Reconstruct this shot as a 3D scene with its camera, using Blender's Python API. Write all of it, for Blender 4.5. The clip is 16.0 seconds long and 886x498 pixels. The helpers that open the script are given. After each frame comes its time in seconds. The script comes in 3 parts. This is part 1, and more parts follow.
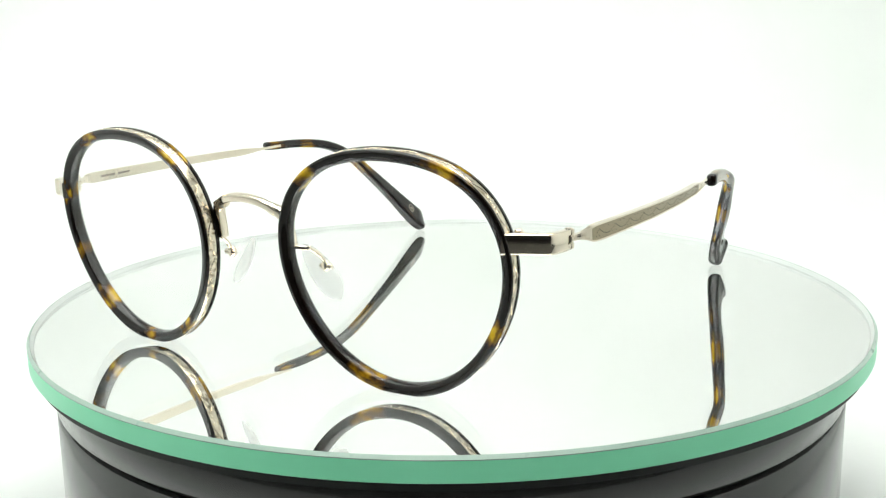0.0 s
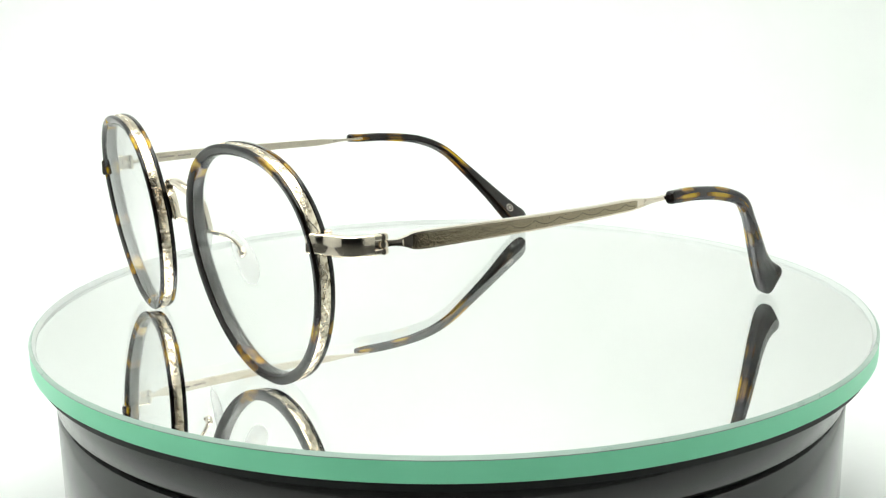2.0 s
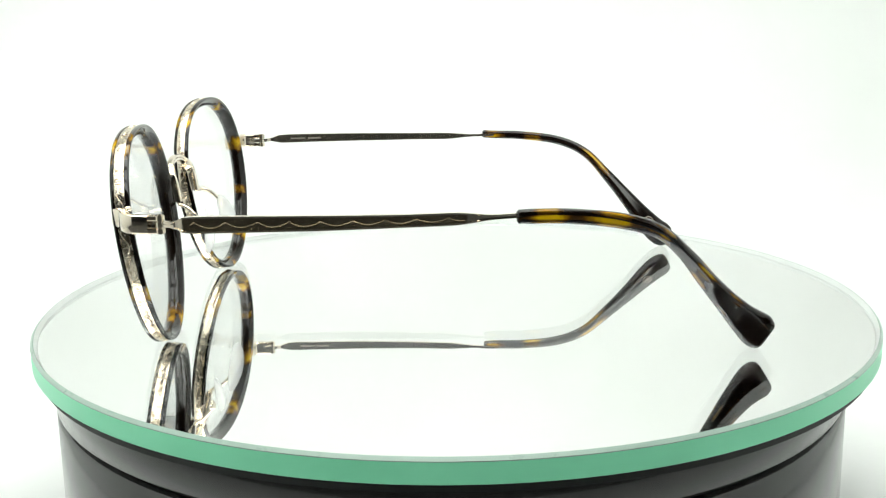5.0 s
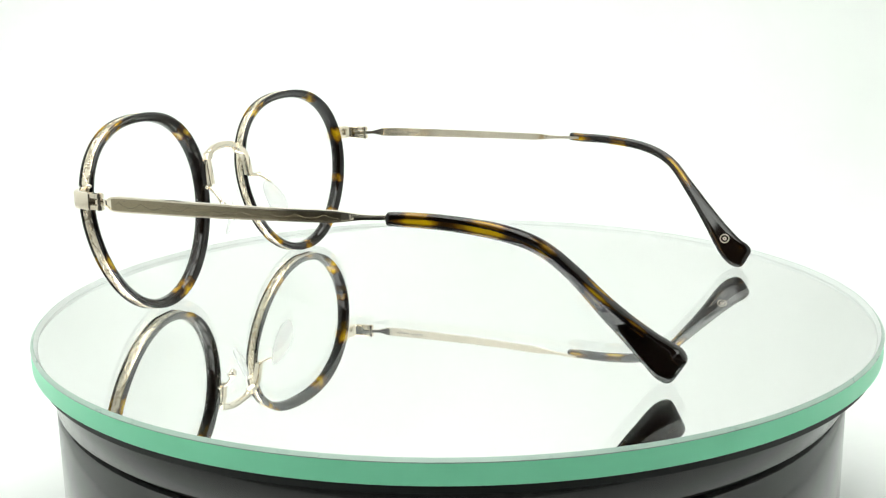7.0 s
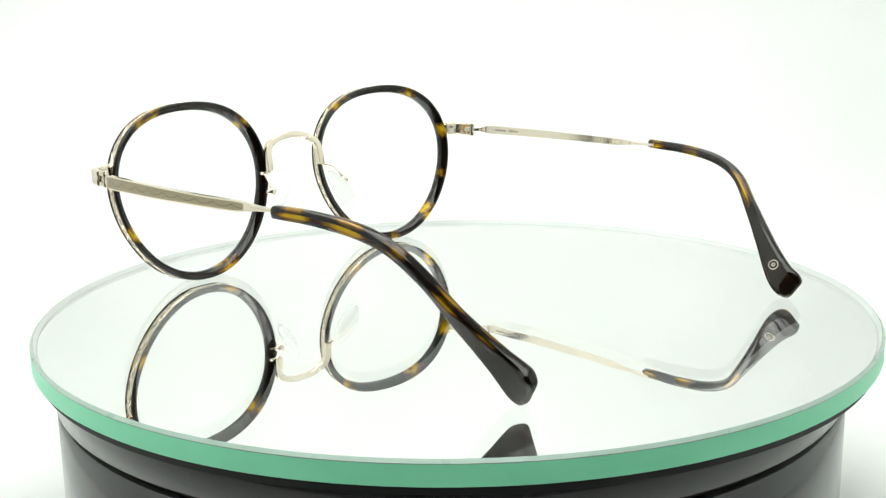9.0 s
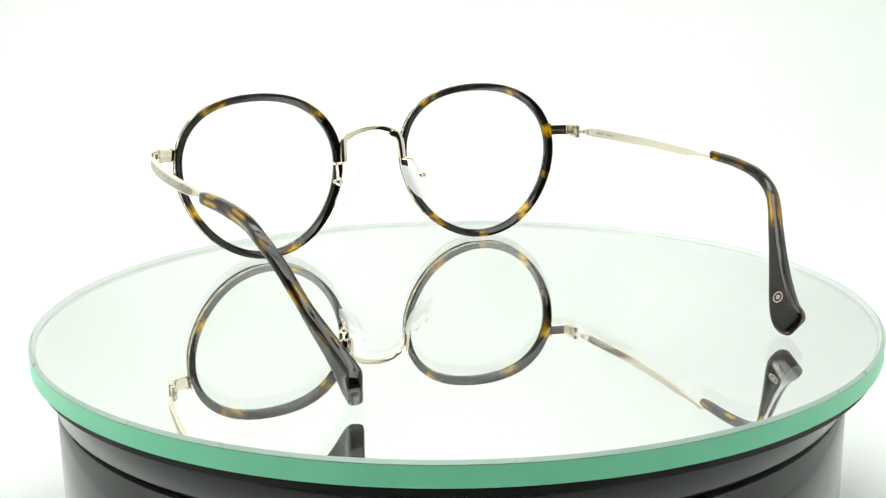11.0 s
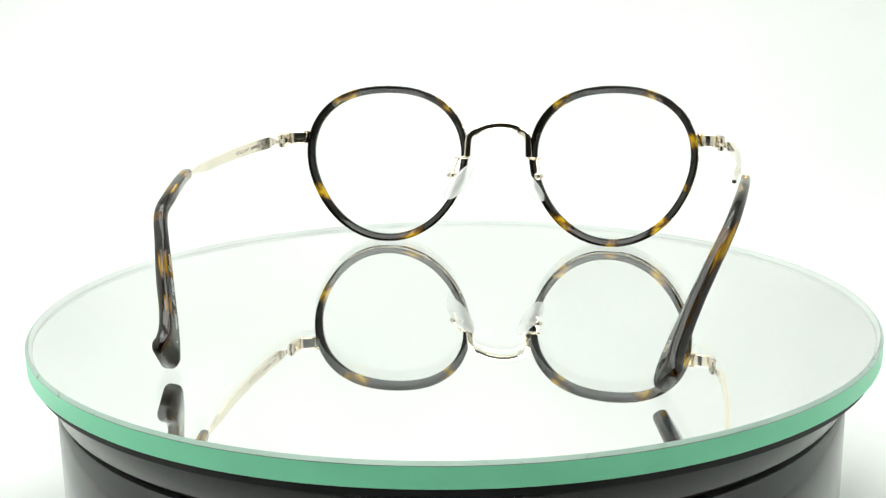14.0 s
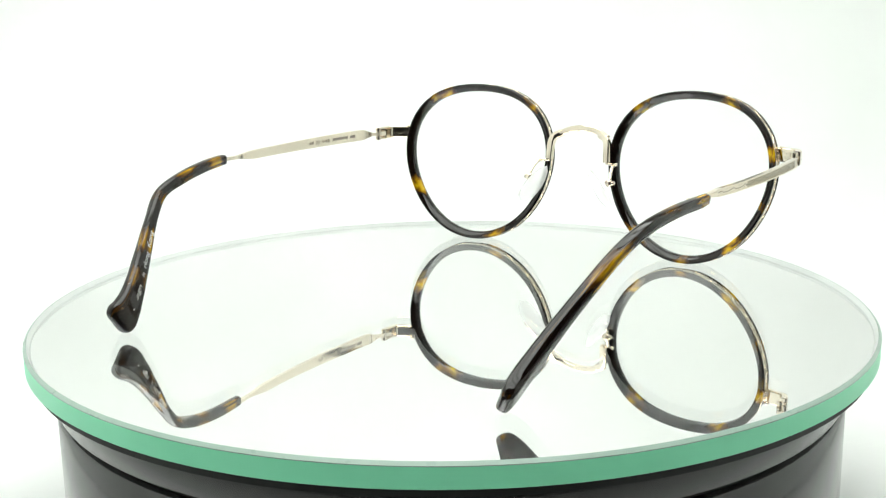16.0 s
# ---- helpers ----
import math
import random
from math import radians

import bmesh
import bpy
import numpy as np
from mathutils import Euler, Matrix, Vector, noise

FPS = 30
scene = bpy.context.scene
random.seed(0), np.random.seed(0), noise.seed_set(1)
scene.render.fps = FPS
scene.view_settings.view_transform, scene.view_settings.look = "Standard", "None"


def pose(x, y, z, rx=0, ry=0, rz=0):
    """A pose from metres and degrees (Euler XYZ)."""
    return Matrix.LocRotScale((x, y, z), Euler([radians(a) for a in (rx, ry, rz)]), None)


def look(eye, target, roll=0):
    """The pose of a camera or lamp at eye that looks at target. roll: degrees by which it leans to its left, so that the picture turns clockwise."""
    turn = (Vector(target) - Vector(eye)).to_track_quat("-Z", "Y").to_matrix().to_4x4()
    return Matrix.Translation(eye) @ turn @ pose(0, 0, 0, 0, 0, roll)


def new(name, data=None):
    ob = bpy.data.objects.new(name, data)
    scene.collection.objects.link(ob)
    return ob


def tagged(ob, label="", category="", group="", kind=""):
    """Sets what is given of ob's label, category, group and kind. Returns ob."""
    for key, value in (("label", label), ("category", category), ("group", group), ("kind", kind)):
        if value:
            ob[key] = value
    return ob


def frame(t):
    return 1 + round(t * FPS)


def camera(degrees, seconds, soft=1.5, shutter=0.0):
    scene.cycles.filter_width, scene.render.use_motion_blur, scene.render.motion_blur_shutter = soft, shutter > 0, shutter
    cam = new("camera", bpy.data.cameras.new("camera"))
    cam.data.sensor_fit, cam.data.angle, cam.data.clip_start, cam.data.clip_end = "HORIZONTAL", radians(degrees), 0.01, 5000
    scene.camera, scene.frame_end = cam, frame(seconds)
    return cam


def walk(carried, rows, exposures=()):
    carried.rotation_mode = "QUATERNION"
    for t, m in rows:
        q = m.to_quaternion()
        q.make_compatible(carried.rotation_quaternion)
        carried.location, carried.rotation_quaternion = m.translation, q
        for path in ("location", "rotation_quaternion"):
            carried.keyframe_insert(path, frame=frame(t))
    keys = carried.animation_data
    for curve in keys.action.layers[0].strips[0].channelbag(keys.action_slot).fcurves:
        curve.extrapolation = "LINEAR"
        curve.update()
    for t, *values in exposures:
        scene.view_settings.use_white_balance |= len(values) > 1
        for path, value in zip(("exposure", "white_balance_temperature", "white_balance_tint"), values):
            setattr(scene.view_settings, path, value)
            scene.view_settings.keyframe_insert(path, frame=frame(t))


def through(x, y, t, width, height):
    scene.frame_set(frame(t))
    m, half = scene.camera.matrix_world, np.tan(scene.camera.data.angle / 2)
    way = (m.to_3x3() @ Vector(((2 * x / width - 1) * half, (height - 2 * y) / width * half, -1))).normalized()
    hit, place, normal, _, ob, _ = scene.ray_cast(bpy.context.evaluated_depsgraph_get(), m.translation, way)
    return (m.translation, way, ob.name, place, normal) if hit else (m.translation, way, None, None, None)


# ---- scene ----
MM = 0.001
R_DISC = 0.1029
cam = camera(43.466, 16.0, soft=1.25)
EYE = Vector((0.0, -0.27816, 0.07485))
PITCH, YAW, ROLL = radians(12.674), radians(-0.298), -0.908
AIM = Vector((math.sin(YAW) * math.cos(PITCH), math.cos(YAW) * math.cos(PITCH), -math.sin(PITCH)))
walk(cam, [(0.0, look(EYE, EYE + AIM, ROLL)), (16.0, look(EYE, EYE + AIM, ROLL))], exposures=[(0.0, 0.0), (16.0, 0.0)])

# ---- light ----
PANEL_STRENGTH = 5.25
world = bpy.data.worlds.new("unlit_room")
scene.world = world
world.use_nodes = True
world.node_tree.nodes["Background"].inputs["Color"].default_value = (0.5, 0.52, 0.5, 1)
world.node_tree.nodes["Background"].inputs["Strength"].default_value = 0.03


# ---- materials ----
def material(name):
    m = bpy.data.materials.new(name)
    m.use_nodes = True
    return m, m.node_tree.nodes, m.node_tree.links, m.node_tree.nodes["Principled BSDF"]


def put(bsdf, **values):
    names = {"color": "Base Color", "rough": "Roughness", "metal": "Metallic", "ior": "IOR", "trans": "Transmission Weight",
             "coat": "Coat Weight", "coat_rough": "Coat Roughness", "sss": "Subsurface Weight", "spec": "Specular IOR Level"}
    for k, v in values.items():
        bsdf.inputs[names[k]].default_value = (*v, 1) if isinstance(v, tuple) else v


def noise_node(nodes, links, scale, detail=3.0, coord="Object", stretch=(1, 1, 1)):
    tc = nodes.new("ShaderNodeTexCoord")
    mp = nodes.new("ShaderNodeMapping")
    mp.inputs["Scale"].default_value = stretch
    links.new(tc.outputs[coord], mp.inputs["Vector"])
    nz = nodes.new("ShaderNodeTexNoise")
    nz.inputs["Scale"].default_value, nz.inputs["Detail"].default_value = scale, detail
    links.new(mp.outputs["Vector"], nz.inputs["Vector"])
    return nz


def ramp(nodes, stops, mode="LINEAR"):
    r = nodes.new("ShaderNodeValToRGB")
    r.color_ramp.interpolation = mode
    el = r.color_ramp.elements
    while len(el) < len(stops):
        el.new(1.0)
    for e, (p, c) in zip(el, stops):
        e.position, e.color = p, (*c, 1) if len(c) == 3 else c
    return r


def bump(nodes, links, bsdf, source, strength, distance):
    b = nodes.new("ShaderNodeBump")
    b.inputs["Strength"].default_value, b.inputs["Distance"].default_value = strength, distance
    links.new(source, b.inputs["Height"])
    links.new(b.outputs["Normal"], bsdf.inputs["Normal"])


def rough_noise(nodes, links, bsdf, lo, hi, scale):
    nz = noise_node(nodes, links, scale, 4.0)
    mr = nodes.new("ShaderNodeMapRange")
    mr.inputs["From Min"].default_value, mr.inputs["From Max"].default_value = 0.3, 0.7
    mr.inputs["To Min"].default_value, mr.inputs["To Max"].default_value = lo, hi
    links.new(nz.outputs["Fac"], mr.inputs["Value"])
    links.new(mr.outputs["Result"], bsdf.inputs["Roughness"])
    return nz


def metal_mat(name, color, lo, hi, grain):
    m, n, l, b = material(name)
    put(b, color=color, metal=1.0)
    rough_noise(n, l, b, lo, hi, 900.0)
    if grain:
        bump(n, l, b, noise_node(n, l, grain, 3.0).outputs["Fac"], 0.25, 0.0001)
    return m


GOLD = metal_mat("champagne_gold", (0.84, 0.75, 0.62), 0.07, 0.16, 0)
GOLD_ENGRAVED = metal_mat("engraved_gold", (0.82, 0.73, 0.59), 0.16, 0.30, 1600.0)
n_, l_ = GOLD_ENGRAVED.node_tree.nodes, GOLD_ENGRAVED.node_tree.links
nz_ = noise_node(n_, l_, 1100.0, 4.0)
rp_ = ramp(n_, [(0.36, (0.36, 0.29, 0.20)), (0.50, (0.80, 0.71, 0.57)), (0.8, (0.86, 0.78, 0.65))])
l_.new(nz_.outputs["Fac"], rp_.inputs["Fac"])
l_.new(rp_.outputs["Color"], n_["Principled BSDF"].inputs["Base Color"])
GOLD_SCROLL = metal_mat("dark_gold_scroll", (0.24, 0.20, 0.14), 0.14, 0.24, 2200.0)
# antiqued tone, darkened further to carry the dark room's reflection
GOLD_PANEL = metal_mat("stippled_gold_panel", (0.37, 0.31, 0.215), 0.12, 0.20, 2200.0)

DARK, BROWN, AMBER = (0.006, 0.0035, 0.0025), (0.062, 0.026, 0.003), (0.58, 0.36, 0.004)


def tortoise(name, patches, wander, streak, grain=0.42):
    """Dark acetate with amber patches centred at the given shares of the part's length: (centre, half width, strength)."""
    m, n, l, b = material(name)
    uv = n.new("ShaderNodeUVMap")
    sep = n.new("ShaderNodeSeparateXYZ")
    l.new(uv.outputs["UV"], sep.inputs["Vector"])
    nz = noise_node(n, l, 260.0, 4.0)
    add = n.new("ShaderNodeMath")
    add.operation = "MULTIPLY_ADD"
    add.inputs[1].default_value = wander
    l.new(nz.outputs["Fac"], add.inputs[0])
    l.new(sep.outputs["X"], add.inputs[2])
    sub = n.new("ShaderNodeMath")
    sub.operation = "SUBTRACT"
    sub.inputs[1].default_value = wander * 0.5
    l.new(add.outputs[0], sub.inputs[0])
    stops = [(0.0, (0.0, 0.0, 0.0))]
    for c, w, s in sorted(patches):
        stops += [(max(c - w, 0.001), (0.0, 0.0, 0.0)), (c - 0.2 * w, (s, s, s)), (c + 0.2 * w, (s, s, s)), (c + w, (0.0, 0.0, 0.0))]
    where = ramp(n, stops[:31], "EASE")
    l.new(sub.outputs[0], where.inputs["Fac"])
    fine = noise_node(n, l, 1.0, 4.0, "UV", streak)
    mul = n.new("ShaderNodeMath")
    mul.operation = "MULTIPLY_ADD"
    mul.inputs[1].default_value = grain
    wide = n.new("ShaderNodeMapRange")
    wide.inputs["From Min"].default_value, wide.inputs["From Max"].default_value = 0.36, 0.64
    l.new(fine.outputs["Fac"], wide.inputs["Value"])
    l.new(wide.outputs["Result"], mul.inputs[0])
    half = n.new("ShaderNodeMath")
    half.operation = "MULTIPLY"
    half.inputs[1].default_value = 0.95 - grain
    l.new(where.outputs["Color"], half.inputs[0])
    l.new(half.outputs[0], mul.inputs[2])
    tone = ramp(n, [(0.42, DARK), (0.60, BROWN), (0.76, (0.28, 0.14, 0.003)), (0.90, AMBER)])
    l.new(mul.outputs[0], tone.inputs["Fac"])
    l.new(tone.outputs["Color"], b.inputs["Base Color"])
    put(b, rough=0.06, ior=1.49, spec=0.45)
    return m


def turns(*patches):
    return [(((a % 360) / 360), 0.7 * w / 360, s) for a, w, s in patches]


TORTOISE_A = tortoise("tortoise_acetate", turns((-108, 24, 0.85), (-24, 18, 1.0), (58, 30, 1.0), (136, 18, 1.0)), 0.05, (34, 5, 1))
TORTOISE_B = tortoise("tortoise_acetate", turns((16, 16, 1.0), (-18, 12, 0.9), (60, 20, 1.0), (130, 20, 1.0), (-52, 18, 1.0), (-92, 14, 0.8), (-130, 18, 1.0)), 0.05, (36, 5, 1))
TORTOISE_TIP_A = tortoise("tortoise_acetate", [(0.09, 0.085, 1.0), (0.27, 0.09, 0.97), (0.43, 0.06, 0.9), (0.60, 0.07, 1.0), (0.74, 0.05, 0.55)], 0.08, (1.6, 8, 1), 0.52)
TORTOISE_TIP_B = tortoise("tortoise_acetate", [(0.05, 0.07, 1.0), (0.22, 0.07, 0.9), (0.49, 0.12, 1.0), (0.96, 0.04, 0.5)], 0.07, (3.2, 7, 1), 0.52)


def coated_glass(name, through, gloss, ior):
    """Glass with an anti-reflective coating: the given clear shader and a little mirror gloss."""
    m, n, l, b = material(name)
    shine = n.new("ShaderNodeBsdfGlossy")
    shine.inputs["Roughness"].default_value = 0.0
    clear = n.new(through)
    clear.inputs["Color"].default_value = (0.997, 1.0, 0.997, 1)
    if ior:
        clear.inputs["IOR"].default_value, clear.inputs["Roughness"].default_value = ior, 0.0
    mix = n.new("ShaderNodeMixShader")
    facing = n.new("ShaderNodeLayerWeight")
    facing.inputs["Blend"].default_value = 0.5
    steep = n.new("ShaderNodeMath")
    steep.operation = "POWER"
    steep.inputs[1].default_value = 5.0
    l.new(facing.outputs["Facing"], steep.inputs[0])
    fac = n.new("ShaderNodeMath")
    fac.operation = "MULTIPLY_ADD"
    fac.inputs[1].default_value, fac.inputs[2].default_value = gloss, 0.02
    l.new(steep.outputs[0], fac.inputs[0])
    l.new(fac.outputs[0], mix.inputs["Fac"])
    l.new(clear.outputs[0], mix.inputs[1])
    l.new(shine.outputs[0], mix.inputs[2])
    l.new(mix.outputs[0], n["Material Output"].inputs["Surface"])
    n.remove(b)
    return m


LENS = coated_glass("clear_demo_lens", "ShaderNodeBsdfTransparent", 1.0, None)
PLATE_GLASS = coated_glass("float_glass", "ShaderNodeBsdfRefraction", 0.8, 1.48)
PAD, n_, l_, b_ = material("clear_silicone")
put(b_, color=(0.97, 0.975, 0.97), ior=1.41, rough=0.25)
b_.inputs["Alpha"].default_value = 0.38

MIRROR, n_, l_, b_ = material("silvering")
put(b_, color=(0.98, 0.98, 0.978), metal=1.0, rough=0.0)

EDGE, n_, l_, b_ = material("ground_glass_edge")
nz_ = noise_node(n_, l_, 60.0, 3.0)
rp_ = ramp(n_, [(0.3, (0.27, 0.86, 0.54)), (0.7, (0.30, 0.90, 0.58))])
l_.new(nz_.outputs["Fac"], rp_.inputs["Fac"])
l_.new(rp_.outputs["Color"], b_.inputs["Base Color"])
put(b_, rough=0.38, ior=1.5)
bump(n_, l_, b_, noise_node(n_, l_, 2500.0, 2.0).outputs["Fac"], 0.1, 0.0001)

BEVEL, n_, l_, b_ = material("ground_glass_bevel")
put(b_, color=(0.32, 0.43, 0.37), rough=0.3)
rough_noise(n_, l_, b_, 0.25, 0.4, 300.0)

LINING, n_, l_, b_ = material("pale_glass_edge")
put(b_, color=(0.86, 0.90, 0.88), rough=0.4)

BLACK, n_, l_, b_ = material("black_gloss_plastic")
put(b_, color=(0.018, 0.018, 0.018), ior=1.5, coat=0.45, coat_rough=0.05)
rough_noise(n_, l_, b_, 0.16, 0.24, 140.0)
GROOVE, n_, l_, b_ = material("black_matt_plastic")
put(b_, color=(0.006, 0.006, 0.006), rough=0.6)

CLOTH, n_, l_, b_ = material("white_backdrop_sheet")
nz_ = noise_node(n_, l_, 9.0, 4.0)
rp_ = ramp(n_, [(0.35, (0.80, 0.815, 0.80)), (0.65, (0.84, 0.85, 0.84))])
l_.new(nz_.outputs["Fac"], rp_.inputs["Fac"])
l_.new(rp_.outputs["Color"], b_.inputs["Base Color"])
put(b_, rough=0.85, spec=0.2)
bump(n_, l_, b_, noise_node(n_, l_, 25.0, 3.0).outputs["Fac"], 0.15, 0.002)

WALL, n_, l_, b_ = material("dark_room_paint")
nz_ = noise_node(n_, l_, 4.0, 5.0)
rp_ = ramp(n_, [(0.3, (0.05, 0.05, 0.05)), (0.7, (0.07, 0.07, 0.068))])
l_.new(nz_.outputs["Fac"], rp_.inputs["Fac"])
l_.new(rp_.outputs["Color"], b_.inputs["Base Color"])
put(b_, rough=0.9)

LED, n_, l_, b_ = material("led_diffuser")
put(b_, color=(0.8, 0.8, 0.8), rough=0.5)
b_.inputs["Emission Color"].default_value = (0.960, 1.0, 0.946, 1)
b_.inputs["Emission Strength"].default_value = PANEL_STRENGTH
HOUSING, n_, l_, b_ = material("white_plastic_housing")
put(b_, color=(0.7, 0.7, 0.7), rough=0.45)
INK, n_, l_, b_ = material("grey_print")
put(b_, color=(0.36, 0.32, 0.27), rough=0.45, metal=0.4)
SILVER_INK, n_, l_, b_ = material("silver_print")
put(b_, color=(0.62, 0.62, 0.6), rough=0.4, metal=0.3)


# ---- mesh helpers ----
def part(name, bm, mat, parent, label="", smooth=True):
    me = bpy.data.meshes.new(name)
    bmesh.ops.recalc_face_normals(bm, faces=bm.faces[:])
    for f in bm.faces:
        f.smooth = smooth
    bm.to_mesh(me)
    bm.free()
    me.materials.append(mat)
    ob = new(name, me)
    ob.parent = parent
    if label:
        ob["label"] = label
    return ob


def sharpen(ob, angle=35):
    """Keep edges steeper than the angle hard."""
    bm = bmesh.new()
    bm.from_mesh(ob.data)
    for e in bm.edges:
        if len(e.link_faces) == 2 and e.calc_face_angle(0) > radians(angle):
            e.smooth = False
    bm.to_mesh(ob.data)
    bm.free()
    return ob


def loft(rings, closed=False, caps=True):
    """A skin over rings of points in millimetres; u runs along the length, v round it."""
    bm = bmesh.new()
    uv = bm.loops.layers.uv.new("UVMap")
    vs = [[bm.verts.new(Vector(p) * MM) for p in r] for r in rings]
    n, k = len(vs), len(vs[0])
    for i in range(n if closed else n - 1):
        for j in range(k):
            f = bm.faces.new((vs[i][j], vs[(i + 1) % n][j], vs[(i + 1) % n][(j + 1) % k], vs[i][(j + 1) % k]))
            for lp, (a, c) in zip(f.loops, ((i, j), (i + 1, j), (i + 1, j + 1), (i, j + 1))):
                lp[uv].uv = (a / (n if closed else n - 1), c / k)
    if not closed and caps:
        for r, u in ((vs[0], 0.0), (vs[-1], 1.0)):
            f = bm.faces.new(r)
            for lp in f.loops:
                lp[uv].uv = (u, 0.5)
    return bm


def smooth_path(points, steps):
    """Catmull-Rom through the points; each point is a tuple of any length."""
    pts = [np.array(p, float) for p in points]
    pts = [2 * pts[0] - pts[1]] + pts + [2 * pts[-1] - pts[-2]]
    out = []
    for i in range(1, len(pts) - 2):
        a, b, c, d = pts[i - 1:i + 3]
        for s in np.linspace(0, 1, steps, endpoint=False):
            out.append(0.5 * (2 * b + (c - a) * s + (2 * a - 5 * b + 4 * c - d) * s ** 2 + (3 * b - a - 3 * c + d) * s ** 3))
    return out + [pts[-2]]


def frames(points, up=(0, 0, 1)):
    """For each point: place, sideways and upward axis across the path."""
    ps = [Vector(p[:3]) for p in points]
    out = []
    for i, p in enumerate(ps):
        t = (ps[min(i + 1, len(ps) - 1)] - ps[max(i - 1, 0)]).normalized()
        side = t.cross(Vector(up[i] if isinstance(up, list) else up)).normalized()
        out.append((p, side, side.cross(t).normalized()))
    return out


def round_section(w, h, r, k=3):
    """A rectangle with rounded corners as points across and up."""
    r = min(r, w / 2 * 0.999, h / 2 * 0.999)
    pts = []
    for cx, cy, a0 in ((1, 1, 0), (-1, 1, 90), (-1, -1, 180), (1, -1, 270)):
        for i in range(k + 1):
            a = radians(a0 + 90 * i / k)
            pts.append((cx * (w / 2 - r) + r * math.cos(a), cy * (h / 2 - r) + r * math.sin(a)))
    return pts


def flat_section(w, h, r):
    """A rounded rectangle with close rows beside its corners, so that its faces shade flat."""
    pts = []
    for (cx, cy, a0), (ex, ey) in zip(((1, 1, 0), (-1, 1, 90), (-1, -1, 180), (1, -1, 270)), ((0, -1), (1, 0), (0, 1), (-1, 0))):
        r = min(r, 0.45 * w, 0.45 * h)
        ring = [(cx * (w / 2 - r) + r * math.cos(radians(a0 + 30 * i)), cy * (h / 2 - r) + r * math.sin(radians(a0 + 30 * i))) for i in range(4)]
        e = 0.12 * (h if ex == 0 else w)
        pts.append((ring[0][0] + ex * e, ring[0][1] + ey * e))
        pts += ring
        e = 0.12 * (w if ex == 0 else h)
        pts.append((ring[3][0] - cx * e if ex == 0 else ring[3][0], ring[3][1] if ex == 0 else ring[3][1] - cy * e))
    return pts


def sweep(points, section, up=(0, 0, 1)):
    """section(point) gives the outline across the path at that point."""
    rings = []
    for p, (o, s, u) in zip(points, frames(points, up)):
        rings.append([o + s * a + u * b for a, b in section(p)])
    return loft(rings)


def wire(points, r, k=8, up=(0, 0, 1)):
    circle = [(r * math.cos(2 * math.pi * i / k), r * math.sin(2 * math.pi * i / k)) for i in range(k)]
    return sweep(points, lambda p: circle, up)


def turned(profile, k=96, closed=True):
    """A body of revolution about z from (radius, height) in metres."""
    bm = bmesh.new()
    vs = [[bm.verts.new((r * math.cos(2 * math.pi * i / k), r * math.sin(2 * math.pi * i / k), z)) for i in range(k)] if r > 0 else [bm.verts.new((0, 0, z))] for r, z in profile]
    n = len(vs)
    for a in range(n if closed else n - 1):
        p, q = vs[a], vs[(a + 1) % n]
        if len(p) == 1 and len(q) == 1:
            continue
        for i in range(k):
            j = (i + 1) % k
            ring = [p[0]] if len(p) == 1 else [p[i], p[j]]
            ring += [q[0]] if len(q) == 1 else [q[j], q[i]]
            bm.faces.new(ring)
    return bm


def box(size, centre, bevel=0.0):
    bm = bmesh.new()
    bmesh.ops.create_cube(bm, size=1.0, matrix=Matrix.Translation(centre) @ Matrix.Diagonal((*size, 1)))
    if bevel:
        bmesh.ops.bevel(bm, geom=bm.edges[:], offset=bevel, segments=2, affect="EDGES", profile=0.5)
    return bm


# ---- the setting: a white sweep inside a lit tent, a dark room behind the camera ----
FLOOR_Z = -0.062


def backdrop():
    prof = [(-0.20, FLOOR_Z), (0.24, FLOOR_Z)]
    for i in range(1, 13):
        a = radians(90 * i / 12)
        prof.append((0.24 + 0.22 * math.sin(a), FLOOR_Z + 0.22 * (1 - math.cos(a))))
    prof.append((0.46, 0.50))
    back = [(y + 0.004, z - 0.004) for y, z in prof]
    bm = bmesh.new()
    rows = []
    for x in np.linspace(-0.40, 0.40, 9):
        rows.append([bm.verts.new((x, y, z)) for y, z in prof + back[::-1]])
    for a, b in zip(rows, rows[1:]):
        for i in range(len(a)):
            j = (i + 1) % len(a)
            bm.faces.new((a[i], b[i], b[j], a[j]))
    bm.faces.new(rows[0])
    bm.faces.new(rows[-1])
    return tagged(part("backdrop", bm, CLOTH, None), "seamless white backdrop sheet curving up behind the turntable", "backdrop", kind="structure")


def tent_walls():
    for x, nm in ((-0.405, "wall_west"), (0.405, "wall_east")):
        tagged(part(nm, box((0.006, 0.90, 0.57), (x, 0.01, FLOOR_Z + 0.285), 0.0), CLOTH, None, smooth=False), "white fabric side wall of the light tent", "wall", kind="structure")
    tagged(part("ceiling", box((0.816, 0.90, 0.006), (0, 0.01, 0.512)), CLOTH, None, smooth=False), "white fabric roof of the light tent", "ceiling", kind="structure")
    tagged(part("wall_south", box((3.0, 0.05, 2.4), (0, -1.5, 0.3)), WALL, None, smooth=False), "dark wall of the unlit room behind the camera", "wall", kind="structure")
    tagged(part("floor", box((3.0, 2.6, 0.04), (0, -0.5, FLOOR_Z - 0.03)), WALL, None, smooth=False), "dark table top beneath the light tent", "floor", kind="structure")


